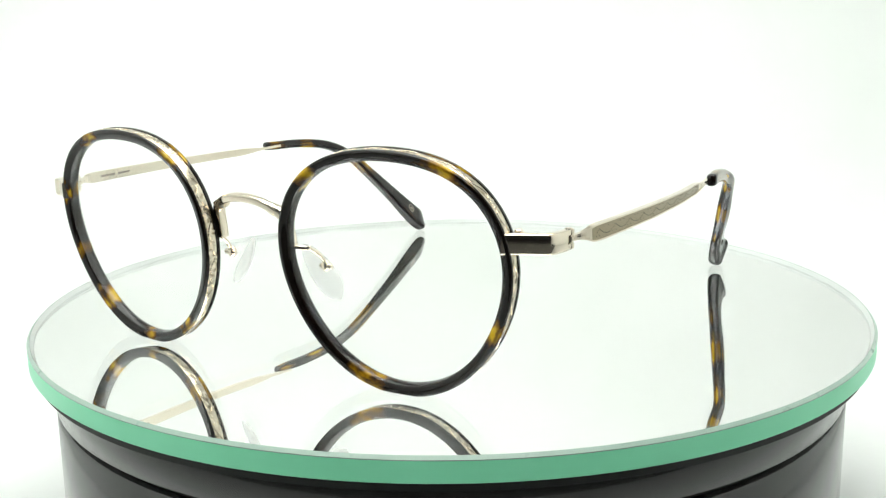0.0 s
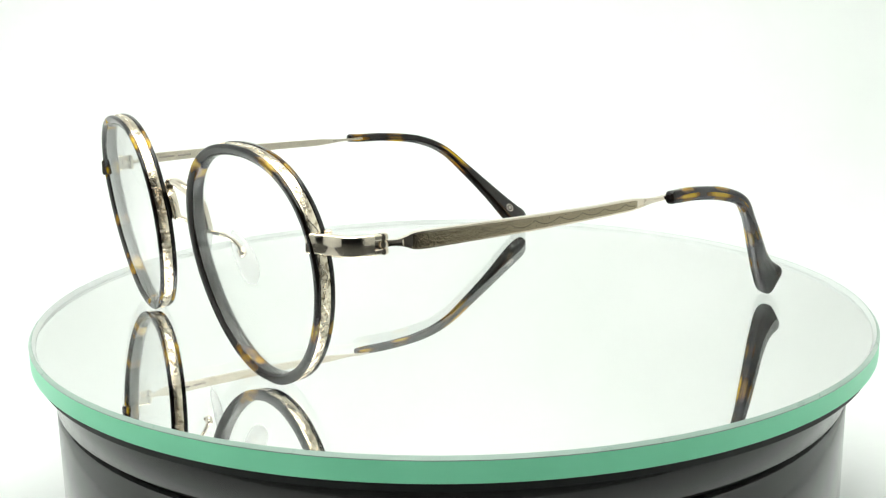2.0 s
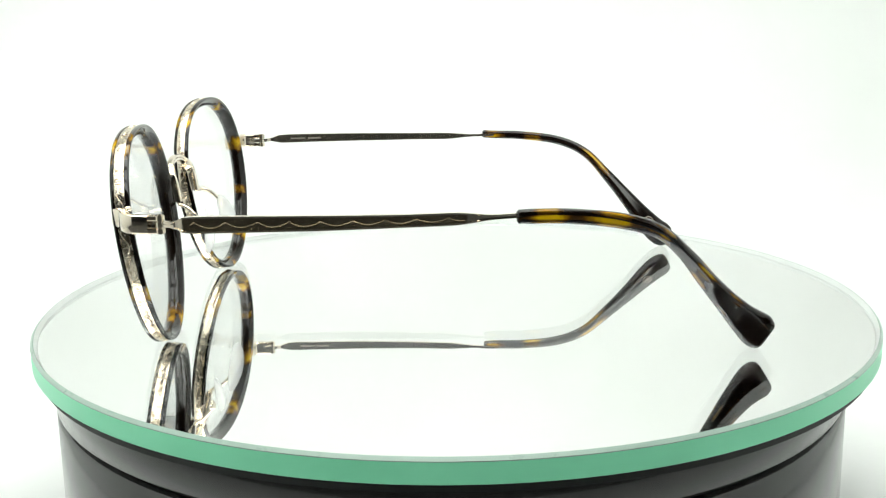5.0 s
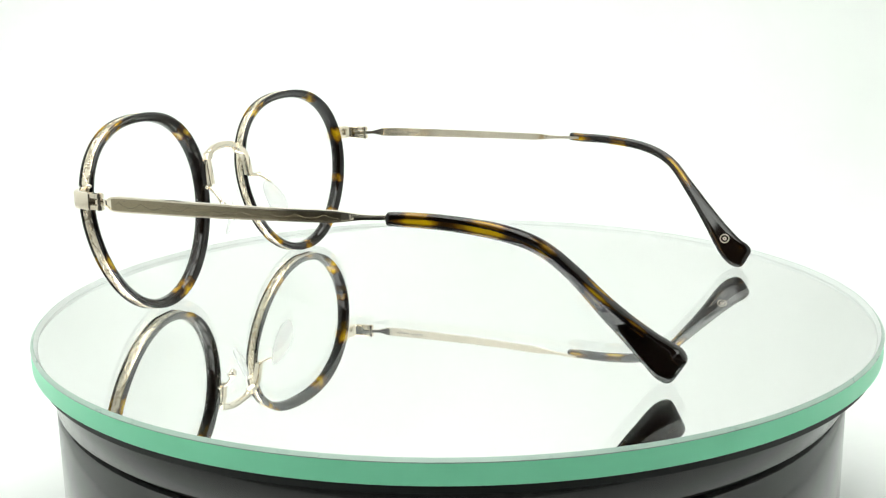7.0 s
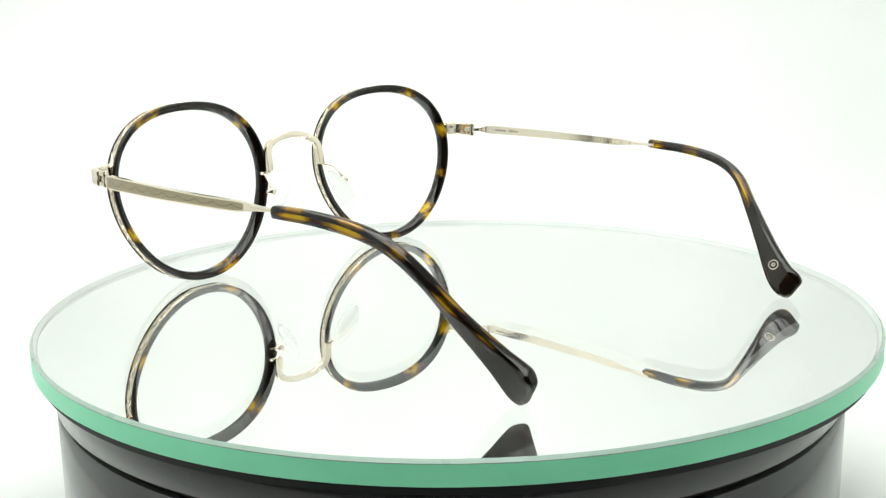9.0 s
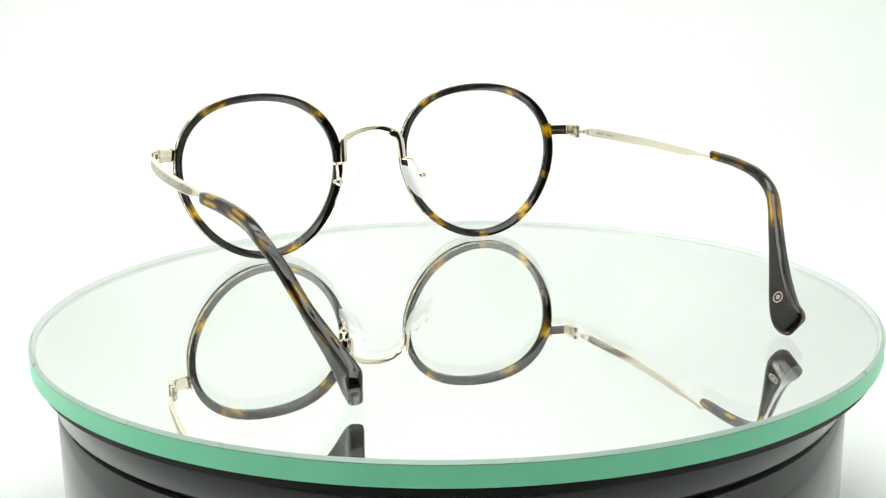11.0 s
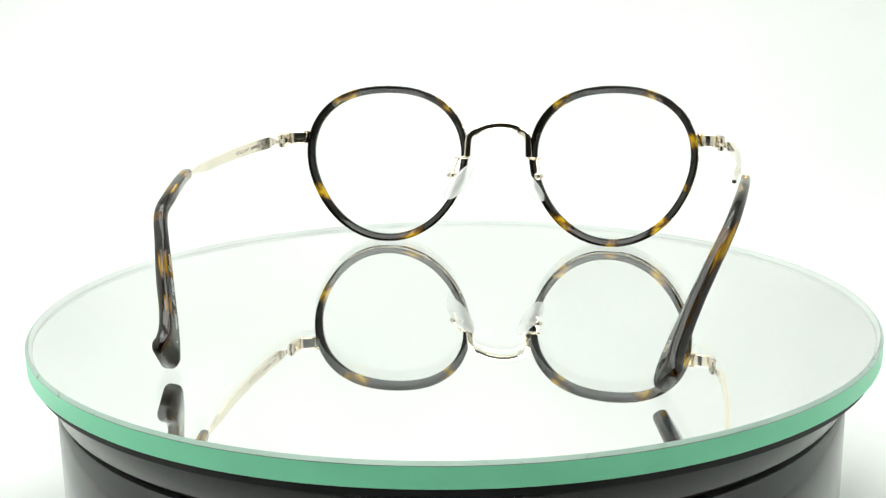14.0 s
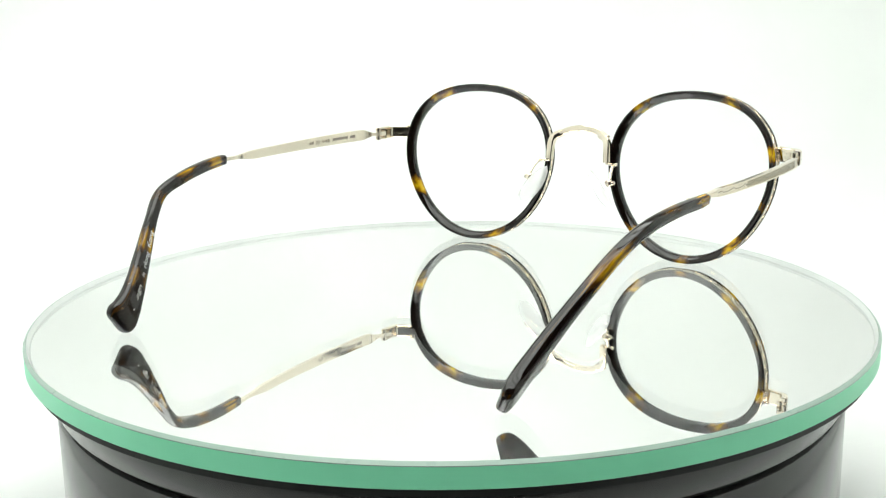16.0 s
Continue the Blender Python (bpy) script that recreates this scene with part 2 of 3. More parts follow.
def led_panel(x, y, deep):
    e = tagged(new("led_panel"), "white LED panel added out of view under the tent roof", "lamp", group="LED panels under the tent roof")
    part("housing", box((0.60, deep, 0.012), (0, 0, 0.006), 0.002), HOUSING, e, smooth=False)
    part("diffuser", box((0.58, deep - 0.02, 0.003), (0, 0, -0.002)), LED, e, "glowing white diffuser", smooth=False)
    e.matrix_basis = pose(x, y, 0.493)
    return e


# ---- turntable ----
def turntable_base():
    e = tagged(new("turntable_base"), "round glossy black plastic turntable base under the mirror", "turntable")
    part("top_plate", turned([(0, -0.0074), (0.0970, -0.0074), (0.0977, -0.0077), (0.0980, -0.0083), (0.0980, -0.0154), (0.0975, -0.0159), (0, -0.0159)]), BLACK, e)
    # matt black disc that puts the shade under the glass overhang into colour
    part("rubber_spacer", turned([(0, -0.0069), (0.0930, -0.0069), (0.0930, -0.0076), (0, -0.0076)]), GROOVE, e, "black disc standing in for shade under the mirror")
    part("groove", turned([(0, -0.0156), (0.0960, -0.0156), (0.0960, -0.0176), (0, -0.0176)]), GROOVE, e, "recessed black shadow gap")
    part("drum", turned([(0, -0.0171), (0.0972, -0.0171), (0.0979, -0.0177), (0.0979, -0.0470), (0.0973, -0.0476), (0, -0.0476)]), BLACK, e)
    part("foot_ring", turned([(0, -0.0470), (0.0945, -0.0470), (0.0945, -0.0620), (0, -0.0620)]), GROOVE, e, "black rubber foot ring")
    for ob in e.children:
        sharpen(ob, 50)
    return e


GLASS_T = 0.0049


SILVER_Z = -0.0061


def mirror_disc():
    e = tagged(new("mirror_disc"), "round mirror plate with a green ground-glass edge on the turntable", "mirror")
    inner, low = R_DISC - 0.0010, R_DISC - 0.0014
    top = part("glass_plate", turned([(0, 0), (R_DISC - 0.0006, 0), (R_DISC - 0.0006, -0.0002)], 192, False), PLATE_GLASS, e, "clear plate glass")
    top.visible_shadow = False
    part("silver_backing", turned([(0, SILVER_Z), (low - 0.0002, SILVER_Z), (low - 0.0002, SILVER_Z - 0.0002), (0, SILVER_Z - 0.0002)], 192), MIRROR, e, "silvered mirror layer")
    part("backing_plate", turned([(0, SILVER_Z - 0.0003), (low - 0.00005, SILVER_Z - 0.0003), (low - 0.00005, -GLASS_T - 0.0001), (low + 0.0001, -GLASS_T - 0.0001), (low + 0.0001, SILVER_Z - 0.0008), (0, SILVER_Z - 0.0008)], 192), GROOVE, e, "black backing plate under the mirror")
    part("polished_edge", turned([(R_DISC - 0.0006, -0.0002), (R_DISC, -0.0008), (R_DISC, -GLASS_T + 0.0001), (R_DISC - 0.0004, -GLASS_T - 0.0002), (inner, -GLASS_T - 0.0002)], 192), EDGE, e, "sea-green ground glass edge")
    part("edge_lining", turned([(R_DISC - 0.00064, -0.00006), (R_DISC - 0.0006, -0.00012), (inner - 0.0001, -GLASS_T), (low - 0.0001, SILVER_Z + 0.0001), (low - 0.00018, SILVER_Z + 0.0001)], 192), LINING, e, "pale inner face of the glass edge")
    part("bevel", turned([(R_DISC - 0.00058, 0.00002), (R_DISC + 0.00004, -0.00062), (R_DISC, -0.0008), (R_DISC - 0.0007, -0.0001)], 192), BEVEL, e, "pale ground bevel")
    for ob in e.children:
        sharpen(ob, 30)
    return e


# ---- eyeglasses ----
TILT = radians(6.08)
HALF_PD, R0 = 35.3, 25.12
WRAP = {1: radians(4.6), -1: radians(5.5)}
SET_BACK = {1: 0.08, -1: 0.0}
CANT = {1: radians(-0.32), -1: radians(0.97)}
FRONT_Z = 24.86


def rim_r(a):
    return R0 * (1 + 0.0198 * math.cos(2 * a) + 0.0020 * math.sin(2 * a) + 0.0013 * math.cos(3 * a) + 0.0347 * math.sin(3 * a) - 0.0067 * math.cos(4 * a) + 0.0011 * math.sin(4 * a))


def front(x, y, z):
    """From the tilted front's plane to the eyeglasses' own space, in millimetres."""
    return Vector((x, math.cos(TILT) * y - math.sin(TILT) * z, math.sin(TILT) * y + math.cos(TILT) * z + FRONT_Z))


def lens_space(side, x, y, z):
    w, c = WRAP[side], CANT[side]
    x, z = x * math.cos(c) - z * math.sin(c), x * math.sin(c) + z * math.cos(c)
    return front(side * (HALF_PD + math.cos(w) * x - math.sin(w) * y), math.sin(w) * x + math.cos(w) * y + SET_BACK[side], z)


def rim_at(a, inward):
    """A point of the rim's outline moved inward, with the outline's own normal."""
    d = 1e-3
    p = np.array((rim_r(a) * math.cos(a), rim_r(a) * math.sin(a)))
    t = np.array((rim_r(a + d) * math.cos(a + d), rim_r(a + d) * math.sin(a + d))) - p
    n = np.array((t[1], -t[0])) / np.hypot(*t)
    return p - n * inward


def rim_sweep(side, section, n=160):
    rings = []
    for i in range(n):
        a = 2 * math.pi * i / n
        ring = []
        for inward, depth in section:
            x, z = rim_at(a, inward)
            ring.append(lens_space(side, x, depth, z))
        rings.append(ring)
    return loft(rings, closed=True)


def rim(side, parent, mat):
    # the outline starts at the front's inner edge and runs round, with a channel for the band
    acetate = [(2.2, -0.45), (2.02, -0.78), (1.6, -1.02), (1.0, -1.22), (0.5, -1.30), (0.14, -1.22), (-0.05, -0.96), (-0.05, -0.55), (0.36, -0.53), (0.36, 1.78), (-0.05, 1.80), (-0.05, 2.40), (0.12, 2.66),
               (0.42, 2.70), (0.95, 2.42), (1.5, 2.02), (2.02, 1.55), (2.2, 1.12)]
    ob = part("rim", rim_sweep(side, acetate), mat, parent, "glossy dark tortoiseshell acetate rim with amber patches")
    sharpen(ob, 60)
    band = [(0.32 + a, b + 0.62) for a, b in round_section(0.56, 2.20, 0.12, 2)]
    part("metal_band", rim_sweep(side, band), GOLD_ENGRAVED, ob, "engraved champagne-gold metal band")
    # scroll relief on the band
    bm = bmesh.new()
    me = bpy.data.meshes.new("engraving")
    for k in range(20):
        a0 = 2 * math.pi * k / 20
        pts = []
        for i in range(17):
            s = i / 16
            x, z = rim_at(a0 + 2 * math.pi / 20 * s * 0.74, 0.02)
            pts.append(lens_space(side, x, 0.55 + 0.6 * math.sin(2 * math.pi * s), z))
        tube = wire(pts, 0.11, 5, (0.3, 1, 0.2))
        tube.to_mesh(me)
        tube.free()
        bm.from_mesh(me)
        for i in range(3):
            x, z = rim_at(a0 + 2 * math.pi / 20 * (0.80 + 0.07 * i), 0.02)
            x2, z2 = rim_at(a0 + 2 * math.pi / 20 * (0.81 + 0.07 * i), 0.02)
            tube = wire([lens_space(side, x, -0.05, z), lens_space(side, (x + x2) / 2, 0.55, (z + z2) / 2), lens_space(side, x2, 1.15, z2)], 0.11, 5, (0.3, 1, 0.2))
            tube.to_mesh(me)
            tube.free()
            bm.from_mesh(me)
    part("engraving", bm, GOLD, ob, "raised scroll engraving")
    # lens: two gently domed faces
    bm = bmesh.new()
    faces = []
    for off in (-0.75, 0.75):
        loops = []
        for f in (0.25, 0.5, 0.75, 1.0):
            ring = []
            for i in range(72):
                x, z = rim_at(2 * math.pi * i / 72, 1.9)
                x, z = x * f, z * f
                ring.append(bm.verts.new(lens_space(side, x, off - 1.1 * (1 - f * f), z) * MM))
            loops.append(ring)
        c = bm.verts.new(lens_space(side, 0, off - 1.1, 0) * MM)
        for i in range(72):
            j = (i + 1) % 72
            bm.faces.new((c, loops[0][i], loops[0][j]))
            for p, q in zip(loops, loops[1:]):
                bm.faces.new((p[i], q[i], q[j], p[j]))
        faces.append(loops[-1])
    for i in range(72):
        j = (i + 1) % 72
        bm.faces.new((faces[0][i], faces[1][i], faces[1][j], faces[0][j]))
    lens = sharpen(part("lens", bm, LENS, ob, "clear plano demo lens"), 40)
    lens.visible_shadow = False
    return ob


def bridge(parent):
    half = [(0, -0.5, 11.4), (3.2, -0.45, 11.1), (5.6, -0.2, 10.4), (7.6, 0.1, 9.3), (9.0, 0.3, 8.5)]
    pts = [front(x, y, z + 0.1 - 0.045 * x) for x, y, z in smooth_path([(-x, y, z) for x, y, z in half[:0:-1]] + half, 8)]
    ob = sharpen(part("bridge", sweep(pts, lambda p: round_section(1.75, 1.55, 0.4, 3), (0, 1, 0.15)), GOLD, parent, "polished champagne-gold arched bridge"), 25)
    for s in (1, -1):
        leg = [front(x * s, y, z + 0.4) for x, y, z in smooth_path([(6.9, 0.05, 9.25), (8.0, 0.3, 8.75), (8.85, 0.6, 7.9), (9.3, 0.9, 6.4), (9.45, 1.1, 4.0), (9.6, 1.2, 1.4)], 6)]
        sharpen(part("bridge_leg", sweep(leg, lambda p: round_section(2.0, 1.9, 0.3, 2), (0, 1, 0.1)), GOLD, ob), 25)
        collar = [front(x * s, y, z + 0.1 - 0.045 * x) for x, y, z in ((6.3, -0.1, 10.15), (6.9, 0.0, 9.8), (7.5, 0.1, 9.4))]
        sharpen(part("bridge_collar", sweep(collar, lambda p: round_section(2.0, 1.8, 0.4, 2), (0, 1, 0.15)), GOLD, ob), 25)
    return ob


def nose_pad(side, parent):
    s = side
    # teardrop cushion: axis runs down and outward, face turned to the nose
    axis = Vector((0.60 * s, 0.10, -0.80)).normalized()
    face = Vector((-0.50 * s, 0.82, -0.25))
    face = (face - axis * face.dot(axis)).normalized()
    across = axis.cross(face)
    c = Vector((10.9 * s, 8.6, 19.9))
    rings = []
    for i in range(13):
        u = i / 12
        q = 2 * u - 1
        w = 2.9 * math.sqrt(max(1 - q * q, 0.004)) * (0.88 + 0.16 * q)
        th = 1.0 * math.sqrt(max(1 - q * q, 0.01))
        o = c + axis * (6.9 * q) + face * (0.5 * (1 - q * q) - 0.3)
        rings.append([o + across * (w * math.cos(t)) + face * (th * math.sin(t)) for t in np.linspace(0, 2 * math.pi, 20, endpoint=False)])
    pad = part("nose_pad", loft(rings), PAD, parent, "clear translucent silicone nose pad")
    pad.visible_shadow = False
    arm = smooth_path([(9.5 * s, 1.0, 26.6), (10.6 * s, 1.5, 26.5), (12.2 * s, 2.1, 26.4), (13.4 * s, 2.3, 26.6)], 6)
    part("pad_arm", wire(arm, 0.46, 8, (0.3, 0.5, 1)), GOLD, pad, "thin bent gold pad arm")
    post = smooth_path([(12.2 * s, 2.1, 26.4), (12.5 * s, 3.4, 26.0), (12.9 * s, 5.2, 24.7), (13.2 * s, 6.4, 23.2), (13.2 * s, 6.9, 21.9)], 6)
    part("pad_arm_post", wire(post, 0.46, 8, (1, 0.2, 0.3)), GOLD, pad, "gold post down to the pad box")
    bm = bmesh.new()
    bmesh.ops.create_uvsphere(bm, u_segments=12, v_segments=8, radius=1.15 * MM, matrix=Matrix.Translation(Vector((13.2 * s, 7.1, 21.8)) * MM) @ Matrix.Diagonal((1.0, 0.8, 1.1, 1)))
    bmesh.ops.create_cone(bm, cap_ends=True, segments=12, radius1=0.6 * MM, radius2=0.6 * MM, depth=2.8 * MM, matrix=Matrix.Translation(Vector((13.4 * s, 6.9, 21.8)) * MM) @ Matrix.Rotation(radians(90), 4, "Y"))
    part("pad_screw", bm, GOLD, pad, "gold pad box with its screw")
    return pad


def settled(x, y, z):
    return x - 0.08 - 0.00065 * y, y + 0.34, z - 0.165 - 0.0004 * y


def bend(side, p):
    """Hinge and blade points are given for one side; the other is its mirror image, set a little further forward."""
    x, y, z, *rest = p
    if side > 0:
        return (*settled(x, y, z), *rest)
    if rest:
        rest[0] *= 0.76
    return (*settled(-x, y - 1.8 * min(max(y / 8, 0), 1), z), *rest)


def end_piece(side, parent):
    pts = smooth_path([bend(side, p) for p in [(58.9, 0.1, 32.8), (60.6, 1.3, 32.8), (62.4, 2.6, 32.75), (64.8, 3.6, 32.75), (66.4, 5.2, 32.7), (66.9, 8.8, 32.6)]], 5)
    ob = sharpen(part("end_piece", sweep(pts, lambda p: round_section(1.9, 3.9, 0.5, 3)), GOLD, parent, "polished champagne-gold end piece"), 50)
    x, y, z = bend(side, (66.8, 11.0, 32.6))
    for dz in (-1.28, 0.0, 1.28):
        bm = bmesh.new()
        bmesh.ops.create_cone(bm, cap_ends=True, segments=16, radius1=0.98 * MM, radius2=0.98 * MM, depth=1.12 * MM, matrix=Matrix.Translation(Vector((x, y, z + dz)) * MM))
        bmesh.ops.bevel(bm, geom=[e for e in bm.edges if len(e.link_faces) == 2 and e.calc_face_angle() > 1], offset=0.15 * MM, segments=2, affect="EDGES")
        sharpen(part("hinge_knuckle", bm, GOLD, ob), 50)
        if dz:
            bmp = box(Vector((1.6, 3.2, 1.12)) * MM, Vector((x - 0.05 * side, y - 1.5, z + dz)) * MM, 0.25 * MM)
            part("hinge_prong", bmp, GOLD, ob, smooth=False)
    rx, ry, rz = bend(side, (62.2, 2.6, 34.72))
    bm = bmesh.new()
    bmesh.ops.create_cone(bm, cap_ends=True, segments=12, radius1=0.5 * MM, radius2=0.4 * MM, depth=0.12 * MM, matrix=Matrix.Translation(Vector((rx, ry, rz)) * MM))
    part("rivet", bm, GOLD_ENGRAVED, ob, smooth=False)
    rx, ry, rz = bend(side, (60.9, 3.2, 34.7))
    bm = bmesh.new()
    bmesh.ops.create_uvsphere(bm, u_segments=12, v_segments=8, radius=0.8 * MM, matrix=Matrix.Translation(Vector((rx, ry, rz)) * MM) @ Matrix.Diagonal((1, 1, 0.7, 1)))
    part("rim_screw", bm, GOLD, ob, "domed rim screw head")
    bm = bmesh.new()
    bmesh.ops.create_cone(bm, cap_ends=True, segments=12, radius1=0.6 * MM, radius2=0.6 * MM, depth=3.9 * MM, matrix=Matrix.Translation(Vector((x, y, z)) * MM))
    sharpen(part("hinge_screw", bm, GOLD, ob), 50)
    return ob


BLADE = [(66.1, 8.6, 32.6, 1.3, 1.2), (66.5, 10.8, 32.6, 1.3, 1.2), (67.2, 12.6, 32.65, 1.1, 1.1), (67.8, 13.6, 32.7, 1.2, 1.1), (68.3, 15.0, 32.75, 2.0, 1.1), (68.9, 17.3, 32.8, 3.25, 1.1), (69.4, 26, 32.9, 3.25, 1.1),
         (69.6, 42, 32.95, 3.0, 1.1), (68.9, 58, 33.0, 2.6, 1.1), (67.9, 68, 33.05, 2.5, 1.1), (67.6, 71, 33.1, 2.2, 1.1), (67.3, 74, 33.15, 1.5, 1.05), (67.0, 77, 33.2, 0.95, 0.95), (66.2, 84, 33.4, 0.95, 0.95)]


def blade_section(side):
    def section(p):
        h, t = p[3], p[4]
        lip, deep = min(0.34, h * 0.15), 0.22 if h > 1.6 else 0.02
        a, b = t / 2, h / 2
        pts = [(-a, -b), (a, -b), (a, -b + lip), (a - deep, -b + lip + 0.06), (a - deep, b - lip - 0.06), (a, b - lip), (a, b), (-a, b)]
        # the sunk face looks away from the head
        return [(u * side, v) for u, v in pts]
    return section


def temple(side, parent):
    pts = smooth_path([bend(side, p) for p in BLADE], 6)
    ob = sharpen(part("temple", sweep(pts, blade_section(side)), GOLD, parent, "slim champagne-gold metal temple with engraved outer face"), 30)
    # raised scroll with small beads in the sunk outer face
    bm = bmesh.new()
    me = bpy.data.meshes.new("engraving")
    inner = [p for p in pts if 17.5 < p[1] < 71.5]
    fr = frames(inner)
    line = []
    for i in range(len(inner) - 1):
        for s in np.linspace(0, 1, 6, endpoint=False):
            (o, a, u), (o2, a2, u2) = fr[i], fr[i + 1]
            y = inner[i][1] * (1 - s) + inner[i + 1][1] * s
            h = inner[i][3] * (1 - s) + inner[i + 1][3] * s
            amp = 0.62 * (h / 2 - 0.42)
            ph = y / 6.2 * math.pi
            swag = 0.75 - 1.6 * abs(math.sin(ph)) ** 0.8
            line.append((o.lerp(o2, s) + a * side * 0.30, amp * swag, y, a, u, h, ph))
    tube = wire([q[0] + q[4] * q[1] for q in line], 0.10, 6)
    tube.to_mesh(me)
    tube.free()
    bm.from_mesh(me)
    last = None
    for o, v, y, a, u, h, ph in line:
        k = math.floor(y / 1.55)
        if k == last:
            continue
        last = k
        rise = 0.62 * (h / 2 - 0.42)
        v = rise if abs(math.sin(ph)) > 0.7 else -rise
        bmesh.ops.create_uvsphere(bm, u_segments=6, v_segments=4, radius=0.12 * MM, matrix=Matrix.Translation((o + u * v) * MM))
    part("engraving", bm, GOLD_SCROLL, ob, "raised scroll engraving")
    # stippled panel lying in the sunk face
    core = [p for p in pts if 16.2 < p[1] < 73.0 and p[3] > 2.0]
    rings = []
    for q, (o, a, u) in zip(core, frames(core)):
        c, w = o + a * side * 0.315, q[3] / 2 - 0.42
        rings.append([c + a * side * 0.03 + u * w, c + a * side * 0.03 - u * w, c - a * side * 0.03 - u * w, c - a * side * 0.03 + u * w])
    sharpen(part("engraved_panel", loft(rings), GOLD_PANEL, ob, "stippled gold panel, its darker colour partly dark reflection"), 30)
    # print on the inner face
    if side > 0:
        a, b = [Vector(bend(side, p)[:3]) + Vector((-0.57, 0, -0.6)) for p in ((69.5, 43.4, 32.95), (69.45, 33.6, 32.93))]
        lettering("size_marking", "49 22 143", 1.55, a, b, Vector((-1, 0, 0)), INK, ob, "small grey size numbers")
        bars("model_marking", [(32.2, 24.9), (23.8, 21.4)], 0.85, side, ob)
    else:
        bars("model_marking", [(18.5, 23.0), (24.0, 28.0)], 0.5, side, ob)
    return ob


def lettering(name, text, size, start, stop, normal, mat, parent, label, slant=0.0):
    """Flat letters from one point to another, in millimetres, facing along the normal."""
    cu = bpy.data.curves.new(name, "FONT")
    cu.body, cu.size, cu.shear = text, size * MM, slant
    tmp = new(name, cu)
    bpy.context.view_layer.update()
    me = bpy.data.meshes.new_from_object(tmp.evaluated_get(bpy.context.evaluated_depsgraph_get()))
    bpy.data.objects.remove(tmp)
    me.materials.clear()
    me.materials.append(mat)
    ob = new(name, me)
    ob.parent = parent
    ob["label"] = label
    t = (stop - start).normalized()
    n = (normal - t * normal.dot(t)).normalized()
    wide = max(v.co.x for v in me.vertices)
    squeeze = (stop - start).length * MM / wide
    m = Matrix((t, n.cross(t), n)).transposed().to_4x4()
    ob.matrix_basis = Matrix.Translation(start * MM) @ m
    for v in me.vertices:
        v.co.x *= squeeze
    return ob


def bars(name, spans, h, side, parent):
    path = smooth_path([bend(side, p) for p in BLADE], 6)
    ys = [p[1] for p in path]
    for y0, y1 in spans:
        a, b = [Vector([np.interp(y, ys, [p[k] for p in path]) for k in range(3)]) for y in (y0, y1)]
        t = (b - a).normalized()
        inward = Vector((-side, 0, 0))
        c = (a + b) / 2 + inward * 0.545
        m = Matrix.Translation(c * MM) @ Matrix((Vector((0, 0, 1)).cross(t), t, Vector((0, 0, 1)))).transposed().to_4x4()
        bm = bmesh.new()
        bmesh.ops.create_cube(bm, size=1.0, matrix=m @ Matrix.Diagonal((0.02 * MM, (b - a).length * MM, h * MM, 1)))
        part(name, bm, INK, parent, "small grey printed line", smooth=False)


TIP_SIZES = {1: [(0.0, 2.1, 1.8), (0.006, 2.75, 2.2), (0.05, 2.95, 2.3), (0.16, 3.04, 2.4), (0.32, 3.12, 2.5), (0.44, 2.85, 2.75), (0.56, 2.8, 2.95), (0.7, 3.88, 2.8), (0.8, 4.92, 2.75), (0.88, 6.2, 2.85), (0.94, 7.66, 3.3), (1.0, 9.14, 3.9)],
             -1: [(0.0, 1.8, 1.7), (0.006, 2.35, 2.1), (0.05, 2.45, 2.3), (0.16, 2.5, 2.48), (0.32, 2.55, 2.68), (0.44, 2.55, 2.9), (0.56, 2.75, 3.1), (0.7, 3.77, 3.1), (0.8, 4.88, 3.25), (0.88, 6.25, 3.4), (0.94, 7.23, 3.33), (1.0, 7.96, 3.1)]}
TIP_PATH = {1: [(67.0, 81.6, 32.95), (66.6, 84.0, 32.95), (64.6, 92.4, 32.45), (62.3, 102.7, 30.95), (61.0, 110.6, 28.4), (58.4, 116.6, 23.2), (55.3, 122.9, 15.7), (52.1, 129.0, 9.0), (50.5, 133.6, 4.7), (50.7, 136.7, 2.7)],
            -1: [(-69.0, 79.0, 33.2), (-68.7, 82.9, 32.95), (-67.7, 91.7, 32.65), (-66.05, 102.7, 31.1), (-63.8, 110.9, 27.4), (-60.0, 117.5, 20.5), (-56.3, 123.75, 13.3), (-53.75, 128.5, 7.7), (-52.5, 131.8, 4.4), (-52.4, 135.4, 2.5)]}
TIP_LEAN = {1: (-0.03, 0.55, 0.05), -1: (0.16, 0.52, 0.5)}


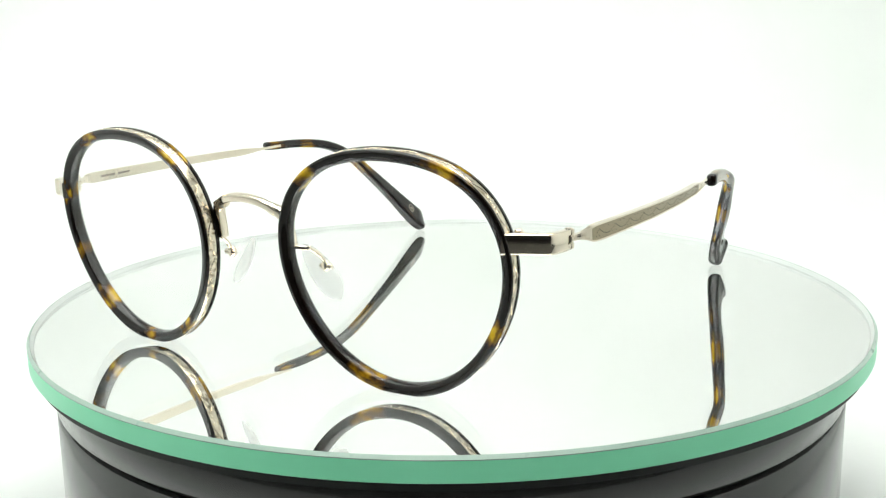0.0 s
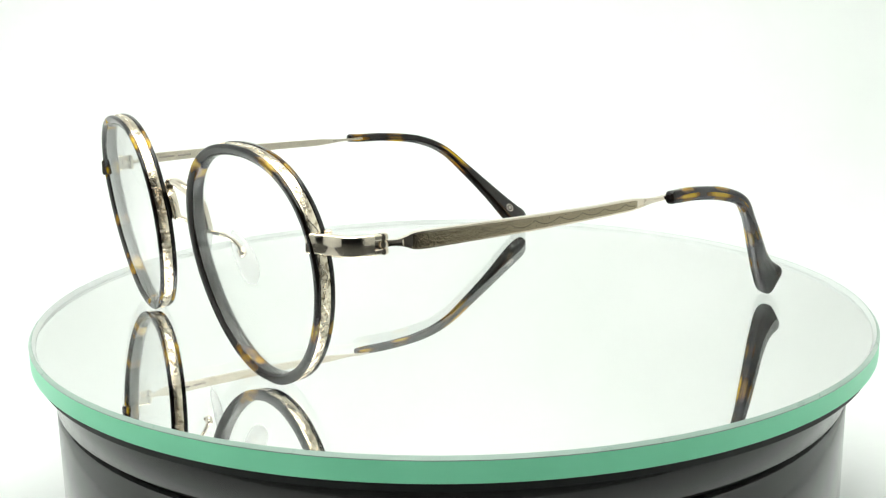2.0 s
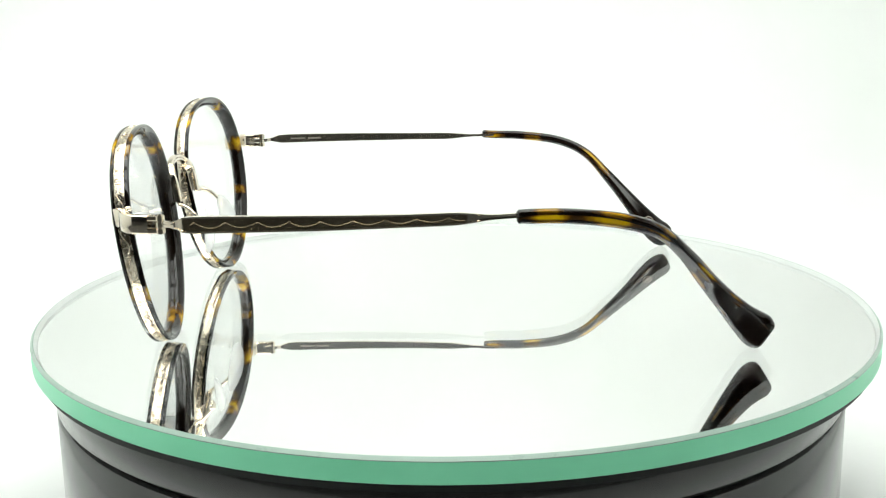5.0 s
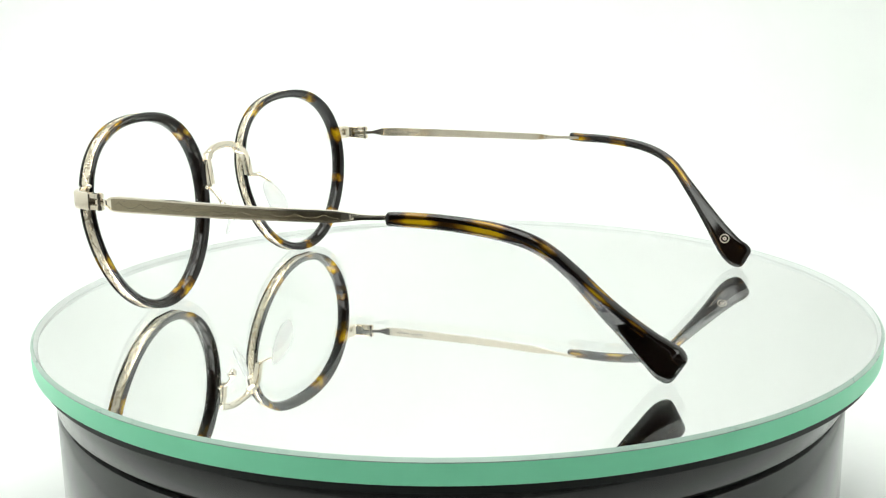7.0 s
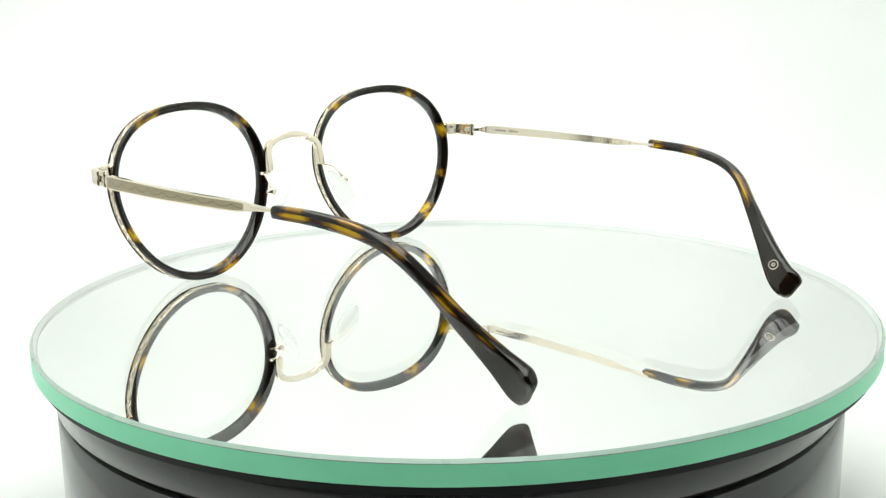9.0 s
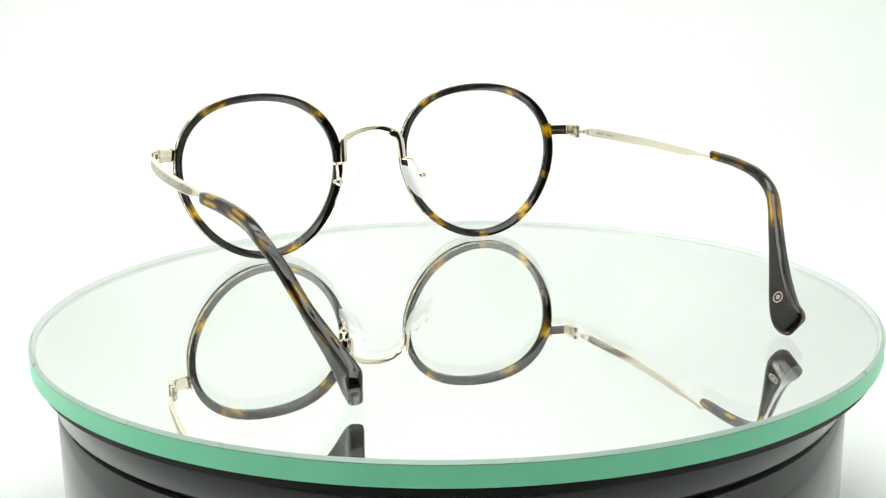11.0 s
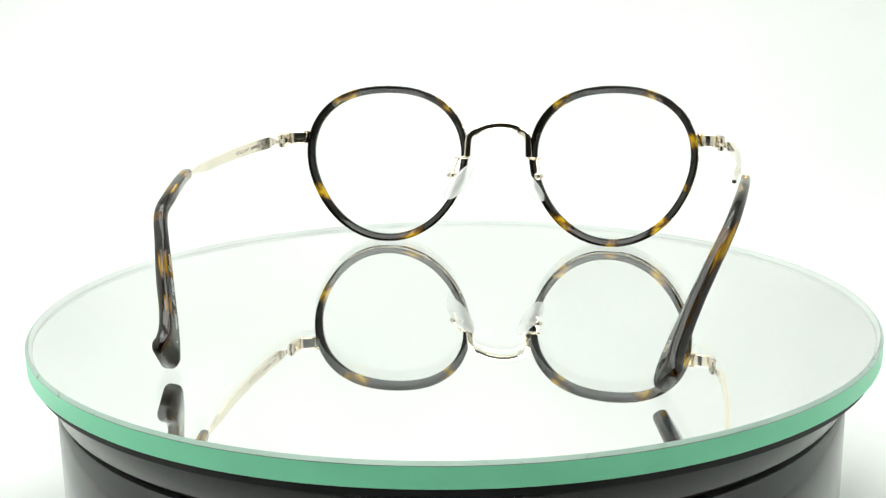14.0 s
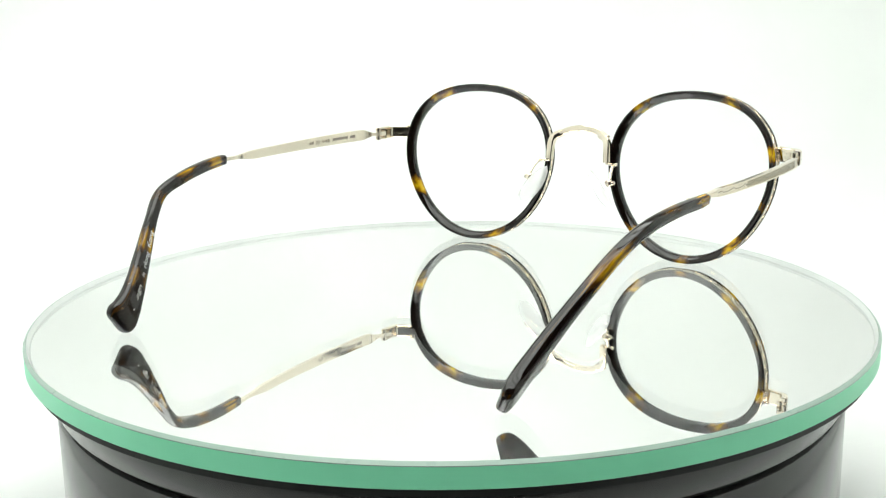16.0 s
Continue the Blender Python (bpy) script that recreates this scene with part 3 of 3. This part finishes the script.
def temple_tip(side, parent, mat):
    run = smooth_path(TIP_PATH[side], 10)
    far = np.concatenate([[0], np.cumsum([np.linalg.norm(b - a) for a, b in zip(run, run[1:])])])
    share = far / far[-1]
    at = sorted(set(np.linspace(0, 0.95, 58)) | {0.006} | set(0.95 + 0.05 * np.sin(np.linspace(0, math.pi / 2, 10))))
    pts = []
    for f in at:
        cap = math.sqrt(max(1 - (max(f - 0.95, 0) / 0.05) ** 2, 0))
        h, t = [np.interp(f, [q[0] for q in TIP_SIZES[side]], [q[k] for q in TIP_SIZES[side]]) for k in (1, 2)]
        pts.append(tuple(np.interp(f, share, [p[k] for p in run]) for k in range(3)) + (h * (0.45 + 0.55 * cap), t * (0.3 + 0.7 * cap)))
    lean = [(side * float(np.interp(f, (0.2, 0.6, 1.0), TIP_LEAN[side])), 0, 1) for f in at]
    ob = part("temple_tip", sweep(pts, lambda p: flat_section(p[4], p[3], 0.33 * p[4]), lean), mat, parent, "glossy tortoiseshell acetate temple tip flaring at its end")
    if side > 0:
        fr = frames(pts, lean)
        for text, f0, f1 in (("Design", 0.925, 0.83), ("in", 0.805, 0.78), ("Hong", 0.76, 0.70), ("Kong", 0.68, 0.62)):
            i, j = [min(range(len(at)), key=lambda q: abs(at[q] - f)) for f in (f0, f1)]
            (a, sa, ua), (b, sb, ub) = fr[i], fr[j]
            inner = [o - sd * side * (pts[q][4] / 2 + 0.03) - u * 0.9 for q, (o, sd, u) in ((i, fr[i]), (j, fr[j]))]
            lettering("tip_marking", text, 1.7, inner[0], inner[1], -(sa + sb) * side, SILVER_INK, ob, "silver printed script", 0.25)
    else:
        q = min(range(len(pts)), key=lambda i: abs(at[i] - 0.885))
        o, a, u = frames(pts, lean)[q]
        ahead = a.cross(u)
        c = o + a * (pts[q][4] / 2 + 0.01)
        for r0, r1 in ((1.35, 1.05), (0.55, 0.15)):
            rings = []
            for i in range(20):
                d = u * math.cos(0.1 * math.pi * i) + ahead * math.sin(0.1 * math.pi * i)
                rings.append([c + d * r0, c + d * r1, c + d * r1 + a * 0.04, c + d * r0 + a * 0.04])
            part("tip_emblem", loft(rings, closed=True), INK, ob, "small silver printed ring", smooth=False)
    return ob


def eyeglasses():
    e = tagged(new("eyeglasses"), "round tortoiseshell and champagne-gold eyeglasses standing open on a mirror", "eyeglasses")
    for side, ring, tip in ((1, TORTOISE_A, TORTOISE_TIP_A), (-1, TORTOISE_B, TORTOISE_TIP_B)):
        rim(side, e, ring)
        nose_pad(side, e)
        end_piece(side, e)
        temple(side, e)
        temple_tip(side, e, tip)
    bridge(e)
    return e


backdrop()
tent_walls()
# unseen front panel, added to brighten the green glass edge
led_panel(-0.05, -0.36, 0.14)
led_panel(-0.05, -0.20, 0.14)
led_panel(-0.05, -0.02, 0.16)
led_panel(-0.05, 0.17, 0.16)
turntable_base()
disc = mirror_disc()
glasses = eyeglasses()


def turned_by(t):
    """Degrees by which the turntable has turned."""
    return -11.2275 * t + 0.0067 * t * (t - 16)


def motions():
    times = [0.5 * i for i in range(33)]
    walk(glasses, [(t, pose(0, 0, 0, 0, 0, turned_by(t)) @ pose(-0.04014, -0.05494, 0.0, 0, 0, -33.610)) for t in times])
    walk(disc, [(t, pose(0.0003, -0.0024, 0, 0, 0, turned_by(t)) @ pose(0.0, 0.0012, 0.0)) for t in times])


motions()
